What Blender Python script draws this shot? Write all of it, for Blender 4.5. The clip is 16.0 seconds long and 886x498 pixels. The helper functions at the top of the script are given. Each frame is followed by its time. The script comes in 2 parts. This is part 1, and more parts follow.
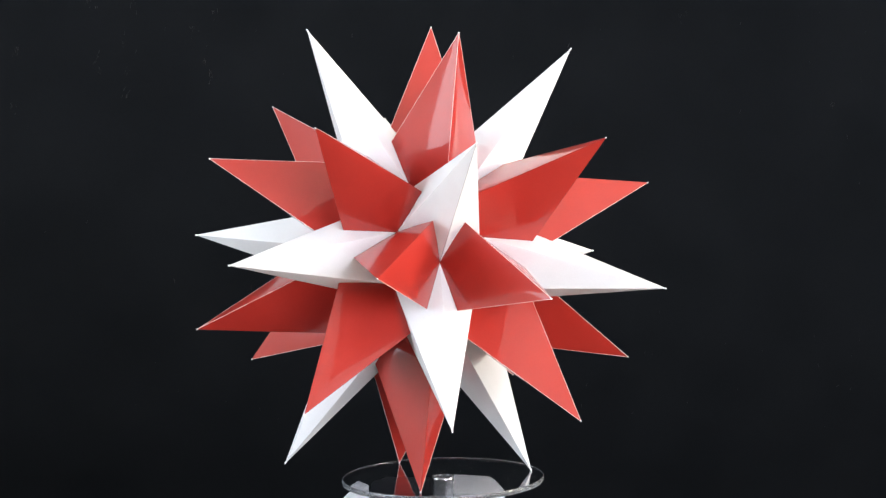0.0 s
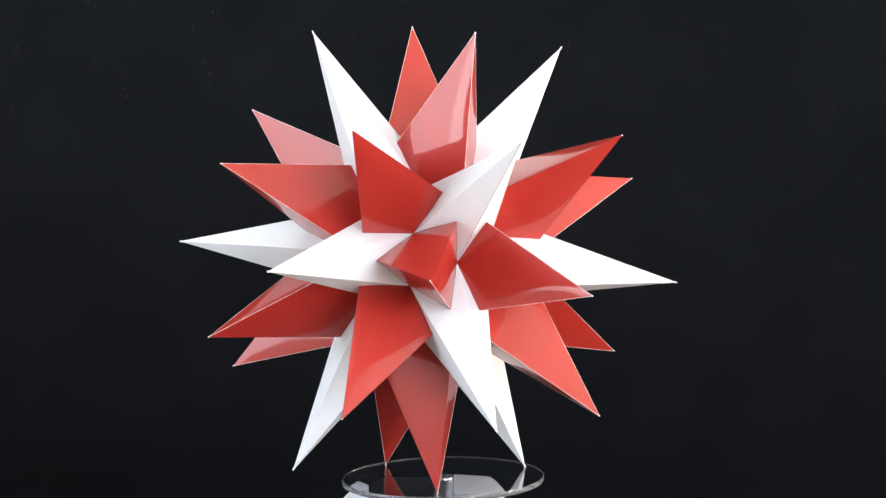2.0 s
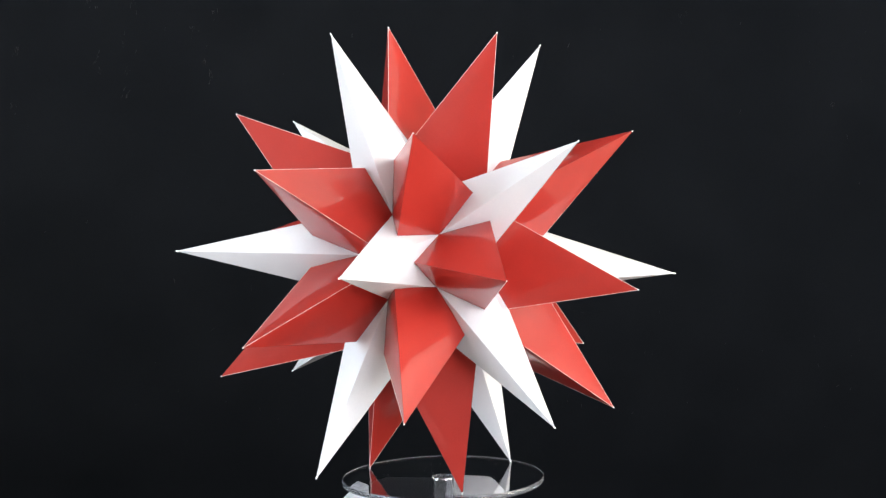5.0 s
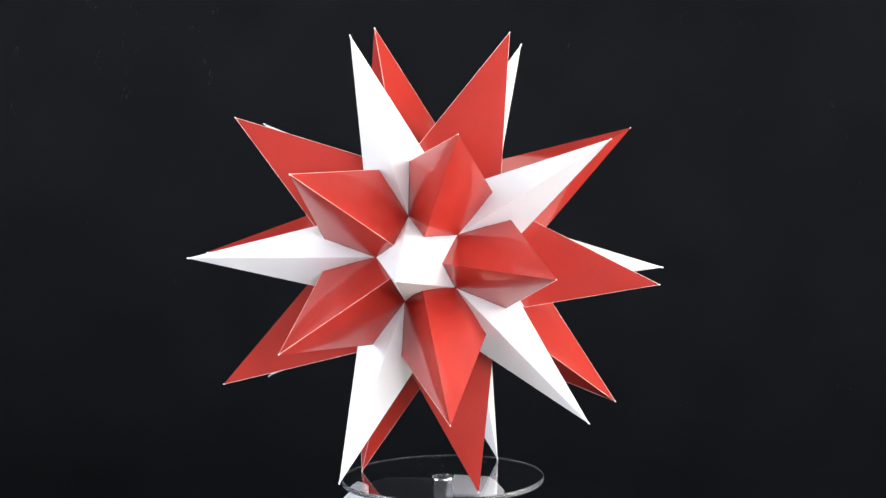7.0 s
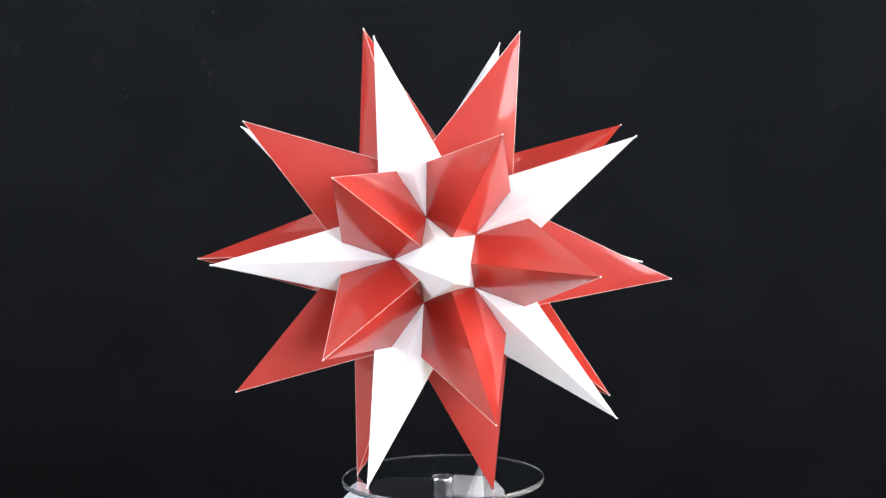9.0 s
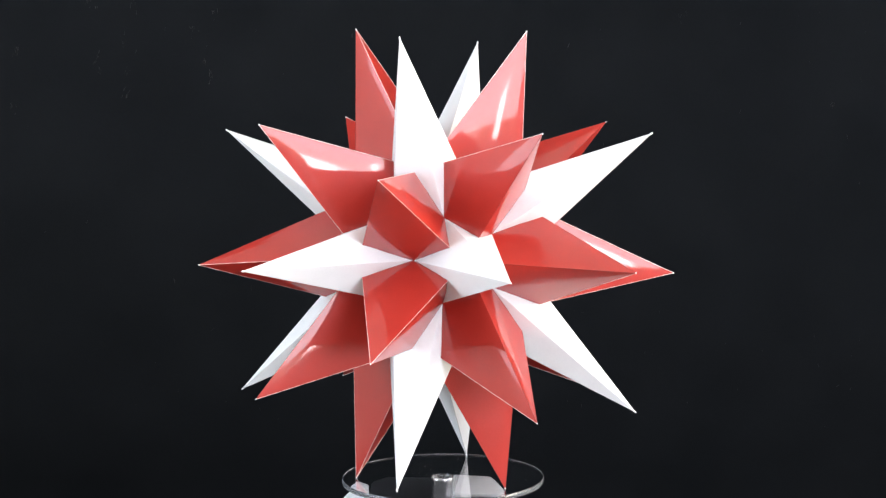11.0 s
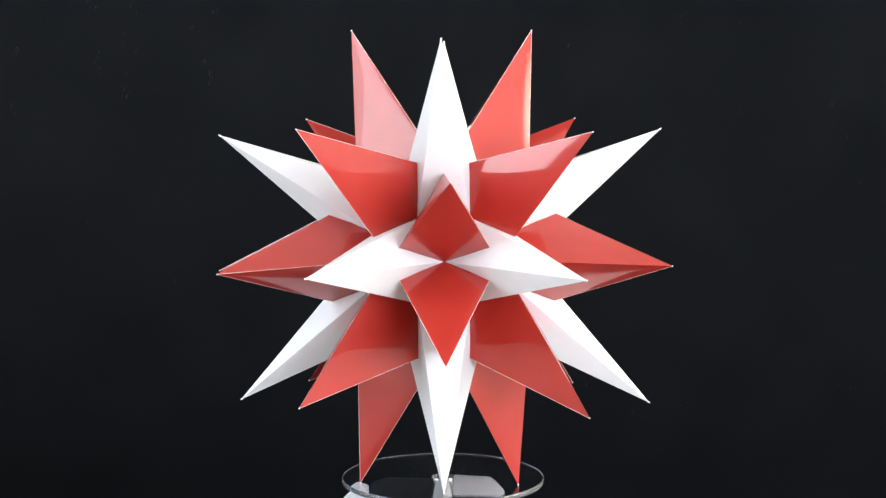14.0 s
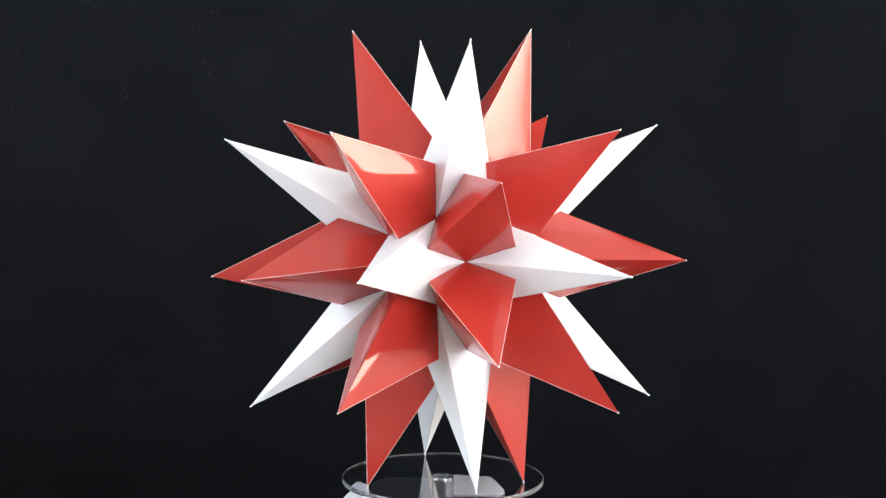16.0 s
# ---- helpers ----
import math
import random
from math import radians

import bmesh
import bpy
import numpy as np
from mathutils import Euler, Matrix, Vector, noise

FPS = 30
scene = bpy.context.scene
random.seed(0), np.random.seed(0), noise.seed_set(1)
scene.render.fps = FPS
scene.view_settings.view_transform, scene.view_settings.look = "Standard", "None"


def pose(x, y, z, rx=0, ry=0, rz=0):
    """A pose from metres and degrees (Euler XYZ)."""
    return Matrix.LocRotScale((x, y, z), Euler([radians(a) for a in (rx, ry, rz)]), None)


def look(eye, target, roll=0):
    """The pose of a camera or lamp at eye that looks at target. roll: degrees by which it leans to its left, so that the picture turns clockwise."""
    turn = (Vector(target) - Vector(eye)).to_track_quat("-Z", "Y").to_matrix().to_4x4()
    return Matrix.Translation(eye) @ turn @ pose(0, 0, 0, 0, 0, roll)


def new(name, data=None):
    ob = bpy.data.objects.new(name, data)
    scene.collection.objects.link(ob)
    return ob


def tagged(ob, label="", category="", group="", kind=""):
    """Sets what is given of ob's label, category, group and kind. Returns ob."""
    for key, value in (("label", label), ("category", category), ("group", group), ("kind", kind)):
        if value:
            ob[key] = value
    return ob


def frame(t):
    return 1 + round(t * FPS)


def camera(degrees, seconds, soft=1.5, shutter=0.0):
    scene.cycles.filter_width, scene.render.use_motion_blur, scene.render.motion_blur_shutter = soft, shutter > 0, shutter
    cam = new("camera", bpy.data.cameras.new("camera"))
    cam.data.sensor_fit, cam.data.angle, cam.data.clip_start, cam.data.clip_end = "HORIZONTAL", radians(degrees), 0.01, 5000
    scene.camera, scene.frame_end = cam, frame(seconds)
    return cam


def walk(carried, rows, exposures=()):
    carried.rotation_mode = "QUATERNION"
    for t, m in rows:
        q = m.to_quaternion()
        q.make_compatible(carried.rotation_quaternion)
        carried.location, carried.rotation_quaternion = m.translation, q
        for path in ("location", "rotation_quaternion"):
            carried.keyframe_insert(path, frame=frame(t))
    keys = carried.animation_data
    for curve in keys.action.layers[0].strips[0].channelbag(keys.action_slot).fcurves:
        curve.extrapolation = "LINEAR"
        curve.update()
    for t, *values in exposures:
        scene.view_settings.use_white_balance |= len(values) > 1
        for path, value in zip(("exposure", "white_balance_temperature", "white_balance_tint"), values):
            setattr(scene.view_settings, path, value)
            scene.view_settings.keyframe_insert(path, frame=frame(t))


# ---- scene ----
cam = camera(17.852, 16.0, soft=1.35)

# The camera stands still: 1.65 m before the turntable's axis, a little above the star.
DISC_Z = 0.802                      # upper face of the clear disc
STAR_Z = DISC_Z + 0.1305            # height of the star's nominal level
EYE = Vector((0.0, -1.6538, STAR_Z + 0.2151))
PITCH, YAW = radians(-7.200), radians(-0.079)
AIM = EYE + Vector((math.sin(YAW) * math.cos(PITCH), math.cos(YAW) * math.cos(PITCH), math.sin(PITCH)))
walk(cam, [(0.0, look(EYE, AIM, 0.975)), (16.0, look(EYE, AIM, 0.975))], exposures=[(0.0, 1.56, 6420, 9), (6.5, 1.59, 6420, 9), (8.5, 1.77, 6420, 9), (12.0, 1.66, 6420, 9), (13.5, 1.62, 6420, 9), (16.0, 1.62, 6420, 9)])

# ---- daylight: sky outside, and the sky's light in the three window openings ----
ROOM = (-2.4, 3.2, -3.3, 1.3, 2.9)  # x0, x1, y0, y1, height
world = bpy.data.worlds.new("world")
scene.world = world
world.use_nodes = True
sky = world.node_tree.nodes.new("ShaderNodeTexSky")
sky.sky_type, sky.sun_disc, sky.sun_elevation, sky.sun_rotation = "NISHITA", False, radians(40), radians(200)
world.node_tree.links.new(sky.outputs[0], world.node_tree.nodes["Background"].inputs[0])
world.node_tree.nodes["Background"].inputs[1].default_value = 0.1


def window_light(m, w, h, power, colour):
    data = bpy.data.lights.new("window_daylight", "AREA")
    data.shape, data.size, data.size_y, data.energy, data.color = "RECTANGLE", w, h, power, colour
    new("window_daylight", data).matrix_world = m


# openings: centre along the wall, width, sill, head
WINDOWS = [(-0.70, 1.66, 0.68, 2.4), (1.93, 2.40, 0.92, 2.64), (-0.05, 2.18, 0.82, 2.48)]   # left, front, right
# left opening: a broad lamp, and a narrow one added for a brighter strip
window_light(look((-2.38, -0.70, 1.54), (0, -0.70, 1.54)), 1.58, 1.64, 16, (0.80, 0.89, 1.0))
window_light(look((-2.35, -1.22, 1.55), (0, -1.22, 1.55)), 0.44, 1.4, 3.2, (0.86, 0.93, 1.0))
# front opening: a broad lamp, and two small ones added for glints on the card
window_light(look((1.95, -3.27, 1.86), (1.95, 0, 1.86)), 2.30, 1.48, 40, (0.90, 0.90, 1.0))
window_light(look((1.80, -3.25, 1.05), (1.80, 0, 1.05)), 0.20, 0.16, 1.4, (0.97, 0.98, 1.0))
window_light(look((2.12, -3.25, 1.14), (2.12, 0, 1.14)), 0.10, 0.34, 1.15, (0.97, 0.98, 1.0))
# right opening: a broad lamp, and nested ones added to build a soft-edged peak
window_light(look((3.17, 0.025, 1.65), (0, 0.025, 1.65)), 1.95, 1.60, 13, (1.0, 0.88, 0.72))
for i in range(5):
    w = 1.25 - 0.22 * i
    window_light(look((3.14 + w * 0.015, -0.47, 1.65), (0, -0.47, 1.65)), w, 1.60, w * 5.8, (1.0, 0.86, 0.69))


# ---- materials ----
def material(name, colour, rough, metal=0.0, spec=0.5, coat=0.0, coat_rough=0.05):
    m = bpy.data.materials.new(name)
    m.use_nodes = True
    b = m.node_tree.nodes["Principled BSDF"]
    b.inputs["Base Color"].default_value = (*colour, 1)
    b.inputs["Roughness"].default_value = rough
    b.inputs["Metallic"].default_value = metal
    b.inputs["Specular IOR Level"].default_value = spec
    b.inputs["Coat Weight"].default_value = coat
    b.inputs["Coat Roughness"].default_value = coat_rough
    return m, m.node_tree.nodes, m.node_tree.links, b


def noise_node(nodes, links, scale, detail=4.0):
    co = nodes.new("ShaderNodeTexCoord")
    n = nodes.new("ShaderNodeTexNoise")
    n.inputs["Scale"].default_value, n.inputs["Detail"].default_value = scale, detail
    links.new(co.outputs["Object"], n.inputs["Vector"])
    return n


def ramp(nodes, links, source, stops):
    r = nodes.new("ShaderNodeValToRGB")
    for e, (at, c) in zip(r.color_ramp.elements, stops):
        e.position, e.color = at, (*c, 1) if len(c) == 3 else c
    links.new(source, r.inputs[0])
    return r


def grained(name, dark, light, rough, scale=60.0, fine=900.0, bump=0.1, spec=0.5, coat=0.0, coat_rough=0.05, rough_var=0.06, depth=0.0004):
    """A surface whose colour and gloss vary at two scales, with a fine relief."""
    m, nodes, links, b = material(name, light, rough, 0.0, spec, coat, coat_rough)
    big, small = noise_node(nodes, links, scale), noise_node(nodes, links, fine, 6)
    mix = nodes.new("ShaderNodeMath")
    mix.operation = "MULTIPLY_ADD"
    mix.inputs[1].default_value, mix.inputs[2].default_value = 0.6, 0.0
    links.new(big.outputs[0], mix.inputs[0])
    add = nodes.new("ShaderNodeMath")
    add.operation = "MULTIPLY_ADD"
    add.inputs[1].default_value = 0.4
    links.new(small.outputs[0], add.inputs[0])
    links.new(mix.outputs[0], add.inputs[2])
    c = ramp(nodes, links, add.outputs[0], [(0.35, dark), (0.65, light)])
    links.new(c.outputs[0], b.inputs["Base Color"])
    r = nodes.new("ShaderNodeMapRange")
    r.inputs["To Min"].default_value, r.inputs["To Max"].default_value = rough - rough_var, rough + rough_var
    links.new(big.outputs[0], r.inputs["Value"])
    links.new(r.outputs[0], b.inputs["Roughness"])
    bp = nodes.new("ShaderNodeBump")
    bp.inputs["Strength"].default_value, bp.inputs["Distance"].default_value = bump, depth
    links.new(small.outputs[0], bp.inputs["Height"])
    links.new(bp.outputs[0], b.inputs["Normal"])
    return m


def glass(name, tint, rough=0.0, ior=1.49):
    m, nodes, links, b = material(name, tint, rough)
    b.inputs["Transmission Weight"].default_value = 1.0
    b.inputs["IOR"].default_value = ior
    return m


RED = grained("red_gloss_card", (0.370, 0.0230, 0.0156), (0.422, 0.0302, 0.0206), 0.42, 30, 1500, 0.03, 0.22, coat=0.68, coat_rough=0.05)
WHITE = grained("white_satin_card", (0.705, 0.72, 0.73), (0.765, 0.775, 0.78), 0.42, 40, 1400, 0.05, 0.45)
CORE = grained("bare_card_edge", (0.70, 0.40, 0.36), (0.90, 0.78, 0.76), 0.7, 120, 2000, 0.1)
GLUE = grained("dried_glue", (0.82, 0.82, 0.82), (0.9, 0.9, 0.9), 0.3, 200, 900, 0.1)
ACRYLIC = glass("clear_acrylic", (0.99, 0.995, 1.0))
HOUSING = grained("white_plastic", (0.84, 0.85, 0.88), (0.88, 0.89, 0.92), 0.4, 40, 1200, 0.06)
FROST = glass("frosted_acrylic_edge", (0.84, 0.88, 0.93), 0.25)
FROST.node_tree.nodes["Principled BSDF"].inputs["Transmission Weight"].default_value = 0.86
SEAM = grained("seam_shadow_grey_card", (0.22, 0.22, 0.22), (0.34, 0.34, 0.35), 0.8, 200, 900, 0.1)
TUBE = glass("clear_tube", (0.95, 0.96, 0.98), 0.0)
TUBE.node_tree.nodes["Principled BSDF"].inputs["Transmission Weight"].default_value = 0.97
DARK_EDGE = grained("dark_red_fold", (0.16, 0.012, 0.010), (0.26, 0.02, 0.016), 0.6, 200, 2000, 0.1)
SOLAR = grained("solar_cell", (0.022, 0.023, 0.029), (0.032, 0.033, 0.040), 0.35, 60, 800, 0.03)
CLOTH = grained("black_cloth", (0.0066, 0.0074, 0.0085), (0.0092, 0.0102, 0.0116), 1.0, 16, 700, 0.08, 0.0)
LINT = grained("pale_lint", (0.02, 0.02, 0.02), (0.085, 0.083, 0.08), 0.9, 300, 900, 0.1, 0.1)
PAINT = grained("off_white_wall_paint", (0.64, 0.64, 0.63), (0.70, 0.70, 0.69), 0.8, 3, 120, 0.1)
DARK_PAINT = grained("slate_wall_paint", (0.20, 0.20, 0.21), (0.25, 0.25, 0.26), 0.8, 3, 120, 0.1)
CEIL = grained("white_ceiling_paint", (0.78, 0.78, 0.77), (0.83, 0.83, 0.82), 0.85, 3, 120, 0.1)
BOARDS = grained("limed_oak_floor", (0.50, 0.45, 0.38), (0.60, 0.54, 0.47), 0.45, 4, 60, 0.1)
FRAME = grained("white_window_paint", (0.74, 0.74, 0.73), (0.8, 0.8, 0.79), 0.4, 8, 200, 0.05)
WOOD = grained("table_wood", (0.18, 0.11, 0.06), (0.27, 0.17, 0.10), 0.5, 12, 150, 0.1)


# ---- mesh helpers ----
def part(name, bm, mat, parent=None, label="", smooth=False):
    me = bpy.data.meshes.new(name)
    bm.normal_update()
    bm.to_mesh(me)
    bm.free()
    me.materials.append(mat)
    if smooth:
        me.polygons.foreach_set("use_smooth", [True] * len(me.polygons))
    ob = new(name, me)
    ob.parent = parent
    return tagged(ob, label)


def box(bm, x0, x1, y0, y1, z0, z1, bevel=0.0):
    g = bmesh.ops.create_cube(bm, size=1.0, matrix=Matrix.Translation(((x0 + x1) / 2, (y0 + y1) / 2, (z0 + z1) / 2)) @ Matrix.Diagonal((x1 - x0, y1 - y0, z1 - z0, 1)))
    if bevel:
        bmesh.ops.bevel(bm, geom=list({e for v in g["verts"] for e in v.link_edges}), offset=bevel, segments=2, affect="EDGES")
    return bm


def lathe(bm, profile, segments=96):
    """Turns a closed profile of (radius, height) round the z axis."""
    rings = []
    for r, z in profile:
        rings.append([bm.verts.new((r * math.cos(2 * math.pi * i / segments), r * math.sin(2 * math.pi * i / segments), z)) for i in range(segments)] if r > 1e-6 else [bm.verts.new((0, 0, z))])
    for a, b in zip(rings, rings[1:]):
        for i in range(segments):
            j = (i + 1) % segments
            q = [a[i % len(a)], a[j % len(a)], b[j % len(b)], b[i % len(b)]]
            bm.faces.new(list(dict.fromkeys(q)))
    bmesh.ops.recalc_face_normals(bm, faces=bm.faces)
    return bm


def prism(bm, outline, z0, z1, bevel=0.0):
    low = [bm.verts.new((x, y, z0)) for x, y in outline]
    top = [bm.verts.new((x, y, z1)) for x, y in outline]
    n = len(outline)
    for i in range(n):
        bm.faces.new((low[i], low[(i + 1) % n], top[(i + 1) % n], top[i]))
    bm.faces.new(low), bm.faces.new(top)
    bmesh.ops.recalc_face_normals(bm, faces=bm.faces)
    if bevel:
        bmesh.ops.bevel(bm, geom=list(bm.edges), offset=bevel, segments=2, affect="EDGES")
    return bm


# ---- the room that closes the place ----
X0, X1, Y0, Y1, H = ROOM


def wall_with_window(name, along, a0, a1, at, thick, opening=None, mat=None, label="plain off-white painted wall of the room"):
    """A wall along x or y; opening: centre, width, sill, head."""
    bm = bmesh.new()

    def piece(s0, s1, z0, z1):
        lo, hi = min(at, at + thick), max(at, at + thick)
        if along == "x":
            box(bm, s0, s1, lo, hi, z0, z1)
        else:
            box(bm, lo, hi, s0, s1, z0, z1)
    if opening:
        c, w, sill, head = opening
        piece(a0, c - w / 2, 0, H), piece(c + w / 2, a1, 0, H)
        piece(c - w / 2, c + w / 2, 0, sill), piece(c - w / 2, c + w / 2, head, H)
    else:
        piece(a0, a1, 0, H)
    return tagged(part(name, bm, mat or PAINT), label, "wall", kind="structure")


wall_with_window("wall_left", "y", Y0 - 0.2, Y1 + 0.2, X0, -0.2, WINDOWS[0])
wall_with_window("wall_right", "y", Y0 - 0.2, Y1 + 0.2, X1, 0.2, WINDOWS[2])
wall_with_window("wall_front", "x", X0, X1, Y0, -0.2, WINDOWS[1], DARK_PAINT, "slate grey painted wall of the room")
wall_with_window("wall_back", "x", X0, X1, Y1, 0.2)
tagged(part("floor", box(bmesh.new(), X0 - 0.2, X1 + 0.2, Y0 - 0.2, Y1 + 0.2, -0.1, -0.002), BOARDS), "pale limed oak floor of the room", "floor", kind="structure")
tagged(part("ceiling", box(bmesh.new(), X0 - 0.2, X1 + 0.2, Y0 - 0.2, Y1 + 0.2, H + 0.002, H + 0.1), CEIL), "white painted ceiling of the room", "ceiling", kind="structure")


def window(name, m, w, sill, head):
    """A two-casement frame in its opening, in the plane x-z, centred on x = 0."""
    root = tagged(new(name), "white painted casement window", "window", kind="structure")
    for x in (-w / 2 + 0.03, 0.0, w / 2 - 0.03):
        part("window_frame", box(bmesh.new(), x - 0.03, x + 0.03, -0.03, 0.03, sill + 0.06, head - 0.06, 0.004), FRAME, root)
    for z in (sill + 0.03, head - 0.03):
        part("window_frame", box(bmesh.new(), -w / 2, w / 2, -0.03, 0.03, z - 0.03, z + 0.03, 0.004), FRAME, root)
    root.matrix_world = m


window("window_1", pose(X0 - 0.12, WINDOWS[0][0], 0, 0, 0, 90), *WINDOWS[0][1:])
window("window_2", pose(WINDOWS[1][0], Y0 - 0.12, 0), *WINDOWS[1][1:])
window("window_3", pose(X1 + 0.12, WINDOWS[2][0], 0, 0, 0, 90), *WINDOWS[2][1:])

# ---- table, black cloth ----
TABLE_Z = 0.756
table = tagged(new("table"), "plain small wooden table under a black cloth", "table")
part("tabletop", box(bmesh.new(), -0.26, 0.26, -0.19, 0.115, TABLE_Z - 0.04, TABLE_Z - 0.006, 0.003), WOOD, table)
for lx in (-0.22, 0.22):
    for ly in (-0.15, 0.075):
        part("leg", box(bmesh.new(), lx - 0.025, lx + 0.025, ly - 0.025, ly + 0.025, 0.0017, TABLE_Z - 0.04, 0.003), WOOD, table)


def cloth_fold(x, z):
    """Slack folds of the hanging cloth, and bends added to shade it, in metres towards the back."""
    slack = 0.010 * noise.noise((x * 3.1, z * 1.1, 4.0)) + 0.0018 * noise.noise((x * 9.0, z * 5.0, 1.0))
    low = max(0.0, 1.0 - z)          # tilted back below 1 m to darken the lower part, then straight down
    pull = 1.0 * low * low if low < 0.40 else 0.16 + 0.1 * (low - 0.40)
    side = max(0.0, x - 0.45)        # unseen end, bent forward to block the right window's light
    return slack + pull - min(0.34, 2.6 * side * side)


def cloth_sheet(half, low, high, at, thick=0.003, nx=80, nz=60):
    """A sheet that hangs in slack folds."""
    bm = bmesh.new()
    front, back = [], []
    for k in range(nz + 1):
        z = low + (high - low) * k / nz
        row = [Vector((x, at + cloth_fold(x, z), z)) for x in (half * (2.0 * i / nx - 1) for i in range(nx + 1))]
        front.append([bm.verts.new(v) for v in row])
        back.append([bm.verts.new(v + Vector((0, thick, 0))) for v in row])
    for g, flip in ((front, False), (back, True)):
        for a, b in zip(g, g[1:]):
            for i in range(nx):
                q = (a[i], a[i + 1], b[i + 1], b[i])
                bm.faces.new(q[::-1] if flip else q)
    rim = front[0] + [r[-1] for r in front[1:]] + front[-1][-2::-1] + [r[0] for r in front[-2:0:-1]]
    rim_b = back[0] + [r[-1] for r in back[1:]] + back[-1][-2::-1] + [r[0] for r in back[-2:0:-1]]
    for i in range(len(rim)):
        k = (i + 1) % len(rim)
        bm.faces.new((rim[k], rim[i], rim_b[i], rim_b[k]))
    return bm


BACK_Y = 0.59
tagged(part("backdrop_cloth", cloth_sheet(1.0, 0.004, 1.858, BACK_Y), CLOTH, smooth=True), "black cloth hung in slack folds behind the table", "cloth")
# unseen black sheet, added to keep the floor's bounce off the lower backdrop
tagged(part("bounce_blocker", box(bmesh.new(), -0.92, 0.62, -0.62, 0.80, -0.0018, 0.0016, 0.0008), CLOTH), "unseen flat black sheet added to block light bounced off the floor", "cloth")
tagged(part("table_cloth", box(bmesh.new(), -0.258, 0.258, -0.188, 0.113, TABLE_Z - 0.005, TABLE_Z, 0.001), CLOTH), "flat black cloth on the small table", "cloth")
stand = tagged(new("cloth_stand"), "plain wooden stand that holds the black cloth", "stand")
# a straight rail, and a short one for the cloth's unseen light-blocking end
part("rail", box(bmesh.new(), -1.06, 0.66, 0.602, 0.63, 1.84, 1.88, 0.003), WOOD, stand)
bm = box(bmesh.new(), 0.0, 0.42, -0.014, 0.014, 1.84, 1.88, 0.003)
bm.transform(Matrix.Translation((0.66, 0.60, 0)) @ Matrix.Rotation(radians(-36), 4, "Z"))
part("rail", bm, WOOD, stand)
for lx, ly in ((-1.04, 0.645), (1.04, 0.36)):
    part("post", box(bmesh.new(), lx - 0.02, lx + 0.02, ly - 0.015, ly + 0.015, 0, 1.9, 0.003), WOOD, stand)

# lint on the cloth: short pale fibres, thickest on the upper left
bm = bmesh.new()
rng = random.Random(7)
TUFTS = [(-0.288, 1.056), (-0.281, 1.057), (-0.251, 1.056), (-0.259, 1.029), (-0.281, 1.013), (-0.279, 1.002), (-0.257, 1.004), (-0.257, 0.985), (-0.187, 1.050), (-0.204, 1.036), (-0.196, 1.013), (-0.190, 1.000), (-0.345, 1.016), (-0.348, 0.972), (0.185, 1.055), (0.306, 0.985)]
for i in range(170):
    if i < 96:
        x, z = TUFTS[i % 16]
        x, z = rng.gauss(x, 0.0016), rng.gauss(z, 0.0026)
    else:
        x, z = rng.uniform(-0.36, 0.36), rng.uniform(0.70, 1.06)
    ln, a, w = rng.uniform(0.0006, 0.0042), rng.gauss(1.4, 0.4), rng.uniform(0.00010, 0.00032)
    y = BACK_Y + cloth_fold(x, z) - 0.0003
    box_m = Matrix.Translation((x, y, z)) @ Matrix.Rotation(-a, 4, "Y") @ Matrix.Diagonal((ln, w, w, 1))
    bmesh.ops.create_cube(bm, size=1.0, matrix=box_m)
tagged(part("lint", bm, LINT), "tiny pale lint fibres on the black cloth", "lint", kind="stuff")

# ---- solar turntable: white housing with a dark cell, clear post, clear disc ----
turntable = tagged(new("turntable"), "small solar turntable with a clear disc on white housing", "turntable")
turntable.location = (0, 0, 0)
BASE_Z = DISC_Z - 0.0032 - 0.014
part("solar_cell", prism(bmesh.new(), [(-0.044, -0.05), (0.03, -0.05), (0.038, -0.04), (0.038, 0.045), (0.03, 0.075), (-0.035, 0.075), (-0.044, 0.06)], TABLE_Z + 0.004, BASE_Z - 0.002, 0.001), SOLAR, turntable, "dark solar cell")


def sloped_plate(outline, y0):
    """A white plate that leans back at 45 degrees; outline: x and the distance up the slope, in mm."""
    bm = bmesh.new()
    prism(bm, [(x / 1000, v / 1000) for x, v in outline], -0.003, 0.0, 0.0006)
    bm.transform(Matrix.Translation((0, y0 / 1000, BASE_Z)) @ Matrix.Rotation(radians(45), 4, "X"))
    return bm


part("housing", sloped_plate([(-78, -24), (-45, -24), (-43.8, 4), (-44.6, 10.5), (-51, 13), (-55, 9.3), (-62, 0.7)], 0.0), HOUSING, turntable, "white plastic housing side")
part("housing", sloped_plate([(2, 0.5), (34.5, 0.5), (37.8, 3.7), (33, 10), (29, 14.2), (5, 15.2)], 15.0), HOUSING, turntable, "white plastic cover plate")
DR, HOLE = 0.0602, 0.0068
disc = part("disc", lathe(bmesh.new(), [(DR - 0.0004, -0.0032), (HOLE, -0.0032), (HOLE, 0), (DR - 0.0004, 0)], 160), ACRYLIC, turntable, "clear acrylic disc")
part("rim", lathe(bmesh.new(), [(DR - 0.0004, 0), (DR, -0.0005), (DR, -0.0027), (DR - 0.0004, -0.0032)], 160), FROST, disc, "pale edge of the disc", smooth=True)
part("post", lathe(bmesh.new(), [(0.0057, 0.0002), (0.0066, 0.0002), (0.0066, -0.0165), (0.0057, -0.0165), (0.0057, 0.0002)], 48), TUBE, disc, "short clear tube in the disc's hole")

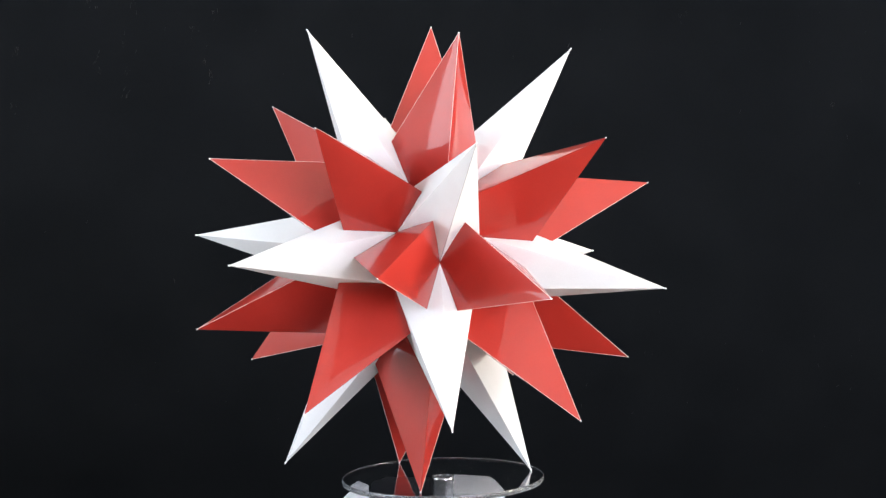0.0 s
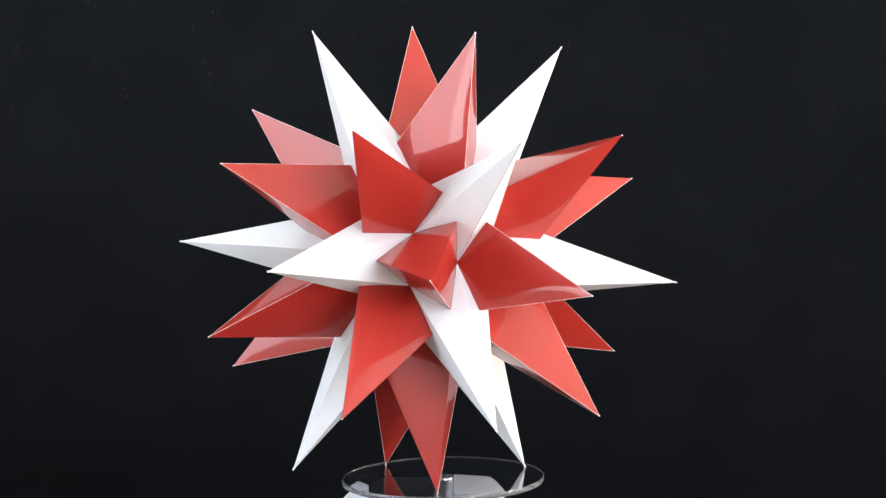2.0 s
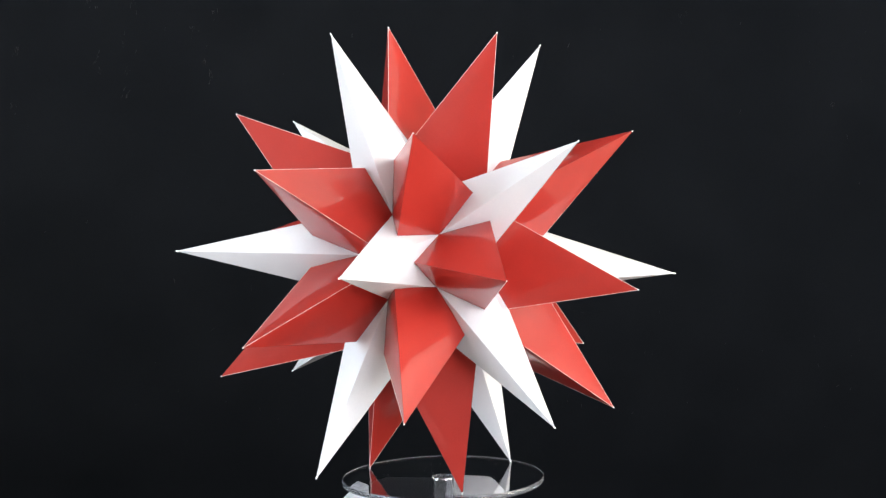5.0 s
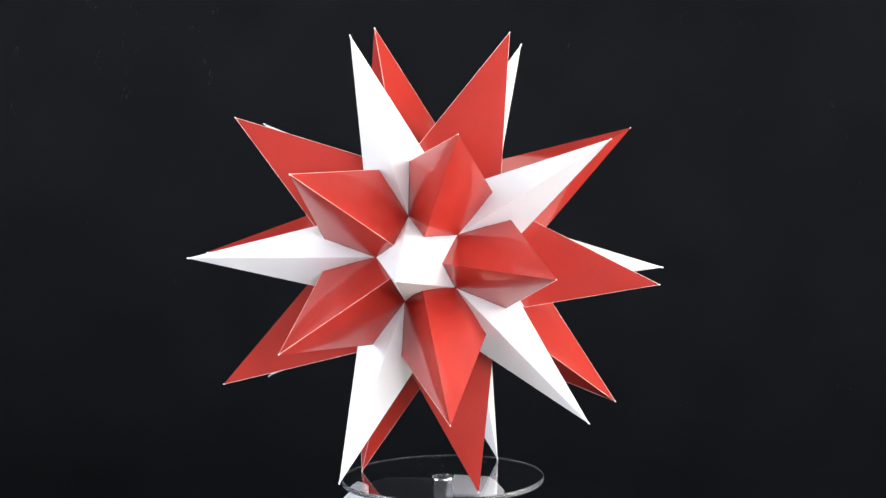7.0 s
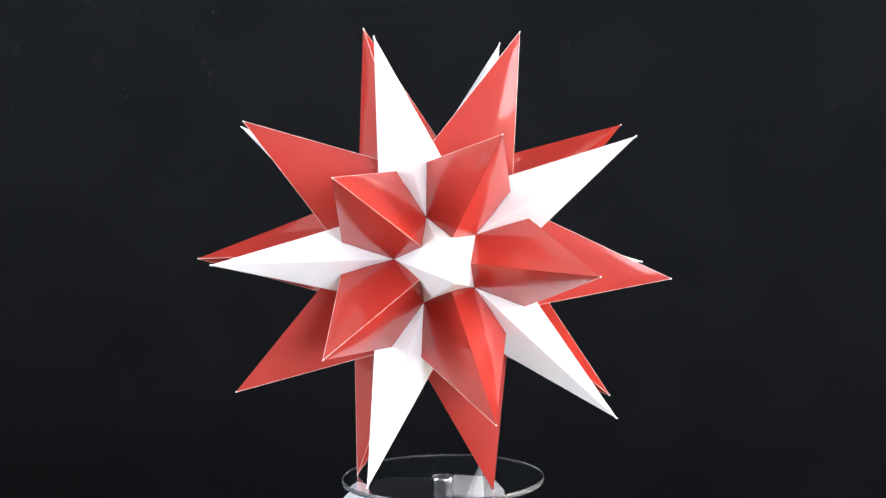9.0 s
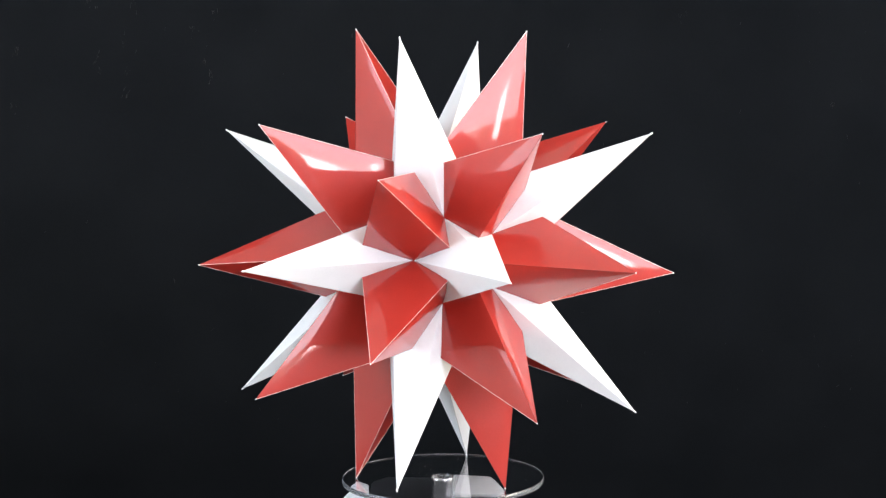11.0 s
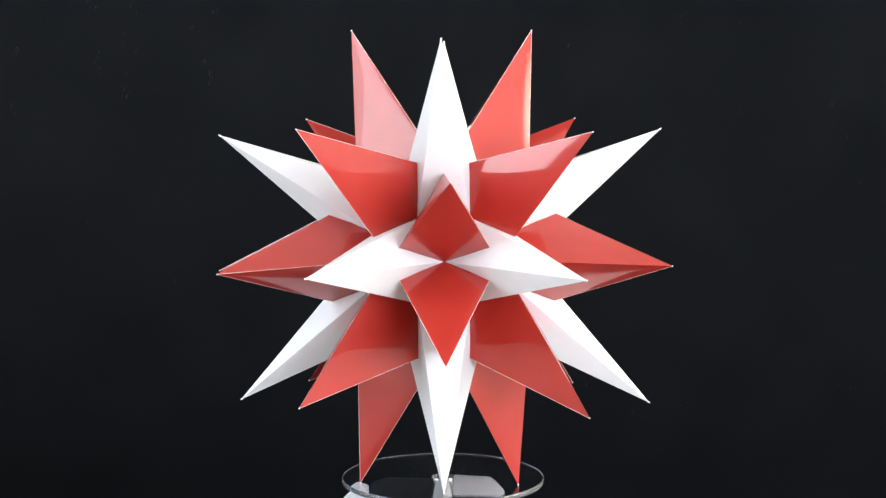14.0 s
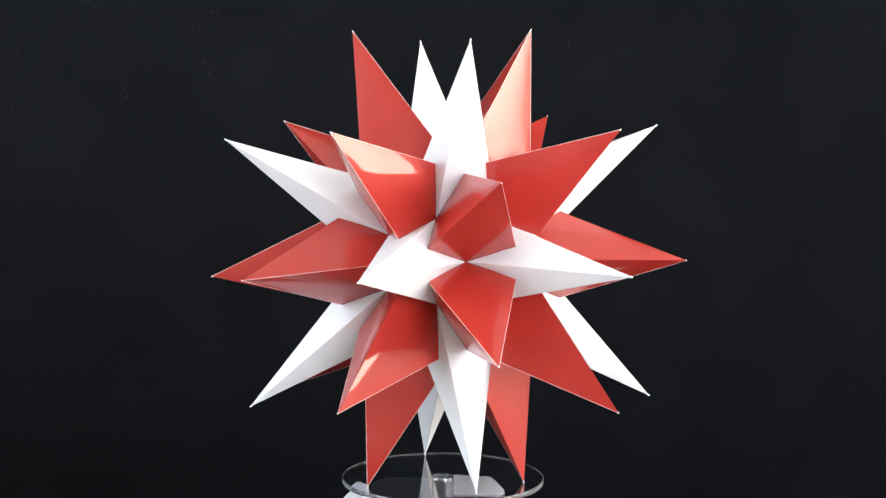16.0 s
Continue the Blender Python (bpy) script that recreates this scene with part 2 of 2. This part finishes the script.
bm = bmesh.new()
for i in range(34):
    a, d = rng.uniform(0, 2 * math.pi), rng.uniform(0.008, 0.055)
    ln = rng.uniform(0.0002, 0.0009)
    bmesh.ops.create_cube(bm, size=1.0, matrix=Matrix.Translation((d * math.cos(a), d * math.sin(a), 0.0001)) @ Matrix.Rotation(rng.uniform(0, 3), 4, "Z") @ Matrix.Diagonal((ln, ln * 0.4, 0.00016, 1)))
tagged(part("dust", bm, LINT, disc, "specks of dust on the disc"), kind="stuff")

# ---- the star: twelve white five-sided and twenty red three-sided points of folded card ----
PHI = (1 + 5 ** 0.5) / 2
WHITE_AXES = [Vector(v).normalized() for s in (1, -1) for u in (1, -1) for v in ((0, s, u * PHI), (u * PHI, 0, s), (s, u * PHI, 0))]
NEAR = math.cos(radians(63.435))
BESIDE = [[abs(a.dot(b) - NEAR) < 0.01 for b in WHITE_AXES] for a in WHITE_AXES]
TRIOS = [(i, j, k) for i in range(12) for j in range(i) for k in range(j) if BESIDE[i][j] and BESIDE[j][k] and BESIDE[i][k]]
RED_AXES = [(WHITE_AXES[i] + WHITE_AXES[j] + WHITE_AXES[k]).normalized() for i, j, k in TRIOS]
RED_LONG, WHITE_LONG = 0.1413, 0.1482   # from the core to the tips
PIT = 0.0488                            # where four points meet
SHOULDER, LEAN = 0.0704, radians(24.81)  # where a red ridge meets a white flank

# hand-folded: each tip strays a few millimetres from its ideal place (mm, x y z)
RED_STRAY = [(0.7, 1.7, -2.1), (1.7, 0.1, 0.1), (-2.8, 6, 0.4), (1, -2.3, -7.2), (0.7, -4.6, -8.4), (-0.6, 1.1, -2.1), (-2.1, -1.4, -2.8), (0.4, 2.5, -0.4), (1, -0.9, -5.4), (-1, 1, -2.2), (-6.4, 0.2, -3.3), (-0.5, 3.7, -4.9), (0, 0, 0), (-1.8, -7.1, -10.7), (1.2, 6.3, -2.6), (-1, -0.8, -5.3), (2.6, 1.3, -2.3), (-0.2, 1.5, -1.6), (2.9, -1.3, -6.5), (0, -3, 2.1)]
WHITE_STRAY = [(2, 2, 0.7), (1.7, -2.1, -3.3), (3.4, 0.6, -4.6), (0, -1, -1.4), (-4.5, -2.9, -6.3), (-1.2, 0.1, -5.6), (-1.7, -0.4, 0.3), (-4.8, -1.5, -8.7), (0, 0, 0), (-0.9, 4.9, -3.4), (7.2, -2.9, -5.6), (1.3, 0.9, -4.2)]

star = tagged(new("folded_star"), "red and white folded card star standing on a clear disc", "paper star")


def pit(i, j):
    return (WHITE_AXES[i] + WHITE_AXES[j]).normalized() * PIT


def shoulder(r, w):
    a = RED_AXES[r]
    b = (WHITE_AXES[w] - a * a.dot(WHITE_AXES[w])).normalized()
    return (a * math.cos(LEAN) + b * math.sin(LEAN)) * SHOULDER


def patch(bm, tip, a, low, b, bulge, seed, n=16):
    """A four-cornered panel of card, tip, a, low, b, with a slight bulge as folded card has."""
    nrm = (a - tip).cross(b - tip).normalized()
    mid = (tip + low) / 2
    if nrm.dot(mid - (a + b) * 0.0) < 0:
        nrm = -nrm
    rows = []
    for i in range(n + 1):
        row = []
        for j in range(n + 1):
            u, v = i / n, j / n
            p = tip * (1 - u) * (1 - v) + a * u * (1 - v) + low * u * v + b * (1 - u) * v
            f = 8 * u * (1 - u) * v * (1 - v) + 0.5 * (1 - (2 * u - 1) ** 6) * (1 - (2 * v - 1) ** 6)
            p = p + nrm * f * (bulge + 0.0003 * noise.noise(p * 30 + Vector((seed, 0, 0))))
            row.append(bm.verts.new(p))
        rows.append(row)
    for r0, r1 in zip(rows, rows[1:]):
        for j in range(n):
            bm.faces.new((r0[j], r1[j], r1[j + 1], r0[j + 1]))


def rod(p, q, r0, r1, sides=6):
    """A thin tapered rod from p to q."""
    bm = bmesh.new()
    d = q - p
    m = Matrix.Translation((p + q) / 2) @ d.to_track_quat("Z", "Y").to_matrix().to_4x4()
    bmesh.ops.create_cone(bm, cap_ends=True, segments=sides, radius1=r0, radius2=r1, depth=d.length, matrix=m)
    return bm


def bead(p, axis, r, stretch, seed):
    """A small uneven drop at p, drawn out along the axis."""
    bm = bmesh.new()
    m = Matrix.Translation(p) @ axis.to_track_quat("Z", "Y").to_matrix().to_4x4() @ Matrix.Diagonal((1, 1, stretch, 1))
    bmesh.ops.create_icosphere(bm, subdivisions=2, radius=r, matrix=m)
    for v in bm.verts:
        v.co += (v.co - p) * 0.3 * noise.noise(v.co * 900 + Vector((seed, 0, 0)))
    return bm


def spike(name, axis, tip, corners, lows, mat, seed, bulge):
    """corners: the ends of the ridges; lows: the panel ends between them, in turn round the axis."""
    bm = bmesh.new()
    n = len(corners)
    inner = axis * 0.02
    for i in range(n):
        a, low, b = corners[i], lows[i], corners[(i + 1) % n]
        patch(bm, tip, a, low, b, bulge, seed)
        for p, q in ((a, low), (low, b)):
            bm.faces.new([bm.verts.new(v) for v in (p, inner, q)])
    bmesh.ops.remove_doubles(bm, verts=bm.verts, dist=0.00002)
    bmesh.ops.recalc_face_normals(bm, faces=bm.faces)
    for f in bm.faces:
        f.smooth = True
    for e in bm.edges:
        if len(e.link_faces) == 2 and e.calc_face_angle(0) > radians(14):
            e.smooth = False
    return part(name, bm, mat, star)


def round_axis(axis, points):
    """Sorts points by their turn round the axis."""
    ref = axis.orthogonal().normalized()
    side = axis.cross(ref)
    return sorted(points, key=lambda p: math.atan2(p.dot(side), p.dot(ref)))


def alternate(axis, ridges, between):
    """The ridge ends in turn, and the point that lies between each and the next."""
    c = round_axis(axis, ridges)
    n = len(c)
    lows = [min(between, key=lambda p: (p - (c[i] + c[(i + 1) % n]) / 2).length) for i in range(n)]
    return c, lows


edges = random.Random(5)
for r, (trio, axis) in enumerate(zip(TRIOS, RED_AXES)):
    tip = axis * RED_LONG + Vector(RED_STRAY[r]) / 1000
    i, j, k = trio
    corners, lows = alternate(axis, [shoulder(r, w) for w in trio], [pit(i, j), pit(j, k), pit(i, k)])
    ob = spike("red_spike", axis, tip, corners, lows, RED, r * 3.7, 0.0007)
    tagged(ob, "glossy red card spike with three folded panels")
    for c in corners:
        if edges.random() < 0.62 or r == 1:
            part("cut_edge", rod(tip, c, 0.00015, 0.00011), CORE, ob, "pale bare card edge along the fold")
        else:
            part("cut_edge", rod(tip, c, 0.00012, 0.00008), DARK_EDGE, ob, "dark red fold")
    # thin dark red rods along the spike's lower joints
    joint = bmesh.new()
    for c in corners:
        for low in lows:
            if (c - low).length < 0.045:
                d = low - c
                m = Matrix.Translation((c + low) / 2 + axis * 0.00005) @ d.to_track_quat("Z", "Y").to_matrix().to_4x4()
                bmesh.ops.create_cone(joint, cap_ends=True, segments=6, radius1=0.00010, radius2=0.00020, depth=d.length, matrix=m)
    part("joint_line", joint, DARK_EDGE, ob, "dark red line round the foot of the spike")
    part("tip", bead(tip - axis * 0.0003, axis, 0.00044, 1.3, r), GLUE, ob, "small white bead of glue at the tip")

for w, axis in enumerate(WHITE_AXES):
    tip = axis * WHITE_LONG + Vector(WHITE_STRAY[w]) / 1000
    corners, lows = alternate(axis, [pit(w, o) for o in range(12) if BESIDE[w][o]], [shoulder(r, w) for r, t in enumerate(TRIOS) if w in t])
    ob = spike("white_spike", axis, tip, corners, lows, WHITE, 50 + w * 2.9, 0.0003)
    tagged(ob, "white card spike with five folded panels")
    if w in (1, 3, 9):
        part("seam", rod(tip, corners[{1: 0, 3: 1}.get(w, (w * 2 + 1) % 5)], 0.00013, 0.00012), SEAM, ob, "grey glued seam along one fold")
    part("tip", bead(tip - axis * 0.0009, axis, 0.00054, 2.2, w + 40), GLUE, ob, "small white bead of glue at the tip")

# ---- what moves: the disc turns, and the star with it ----
CENTRE = Vector((-0.00241, -0.01415, STAR_Z + 0.00364))   # the star's core, off the axis
TILT = Matrix.Rotation(radians(3.8977), 4, Vector((-3.73993, -1.09801, 0)))


DISC_TILT = Vector((0, 0, 1)).rotation_difference(Vector((-0.0188, -0.0377, 0.9991))).to_matrix().to_4x4()


def turned(t):
    """The turntable's angle: it slows a little, and its speed sways with a period of 8.4 s."""
    sway = 0.3155 * math.sin(2 * math.pi * t / 8.4 + 0.7745)
    return radians(1.0714 + 5.6072 * (t - 14) + 0.0208 * (t - 8) - 0.0122 * ((t - 8) ** 2 - 36) + sway)


def motions():
    times = [float(t) for t in range(17)]
    walk(star, [(t, Matrix.Rotation(turned(t), 4, "Z") @ Matrix.Translation(CENTRE) @ TILT) for t in times])
    walk(disc, [(t, Matrix.Translation((0, 0, DISC_Z)) @ Matrix.Rotation(turned(t), 4, "Z") @ DISC_TILT) for t in times])


motions()
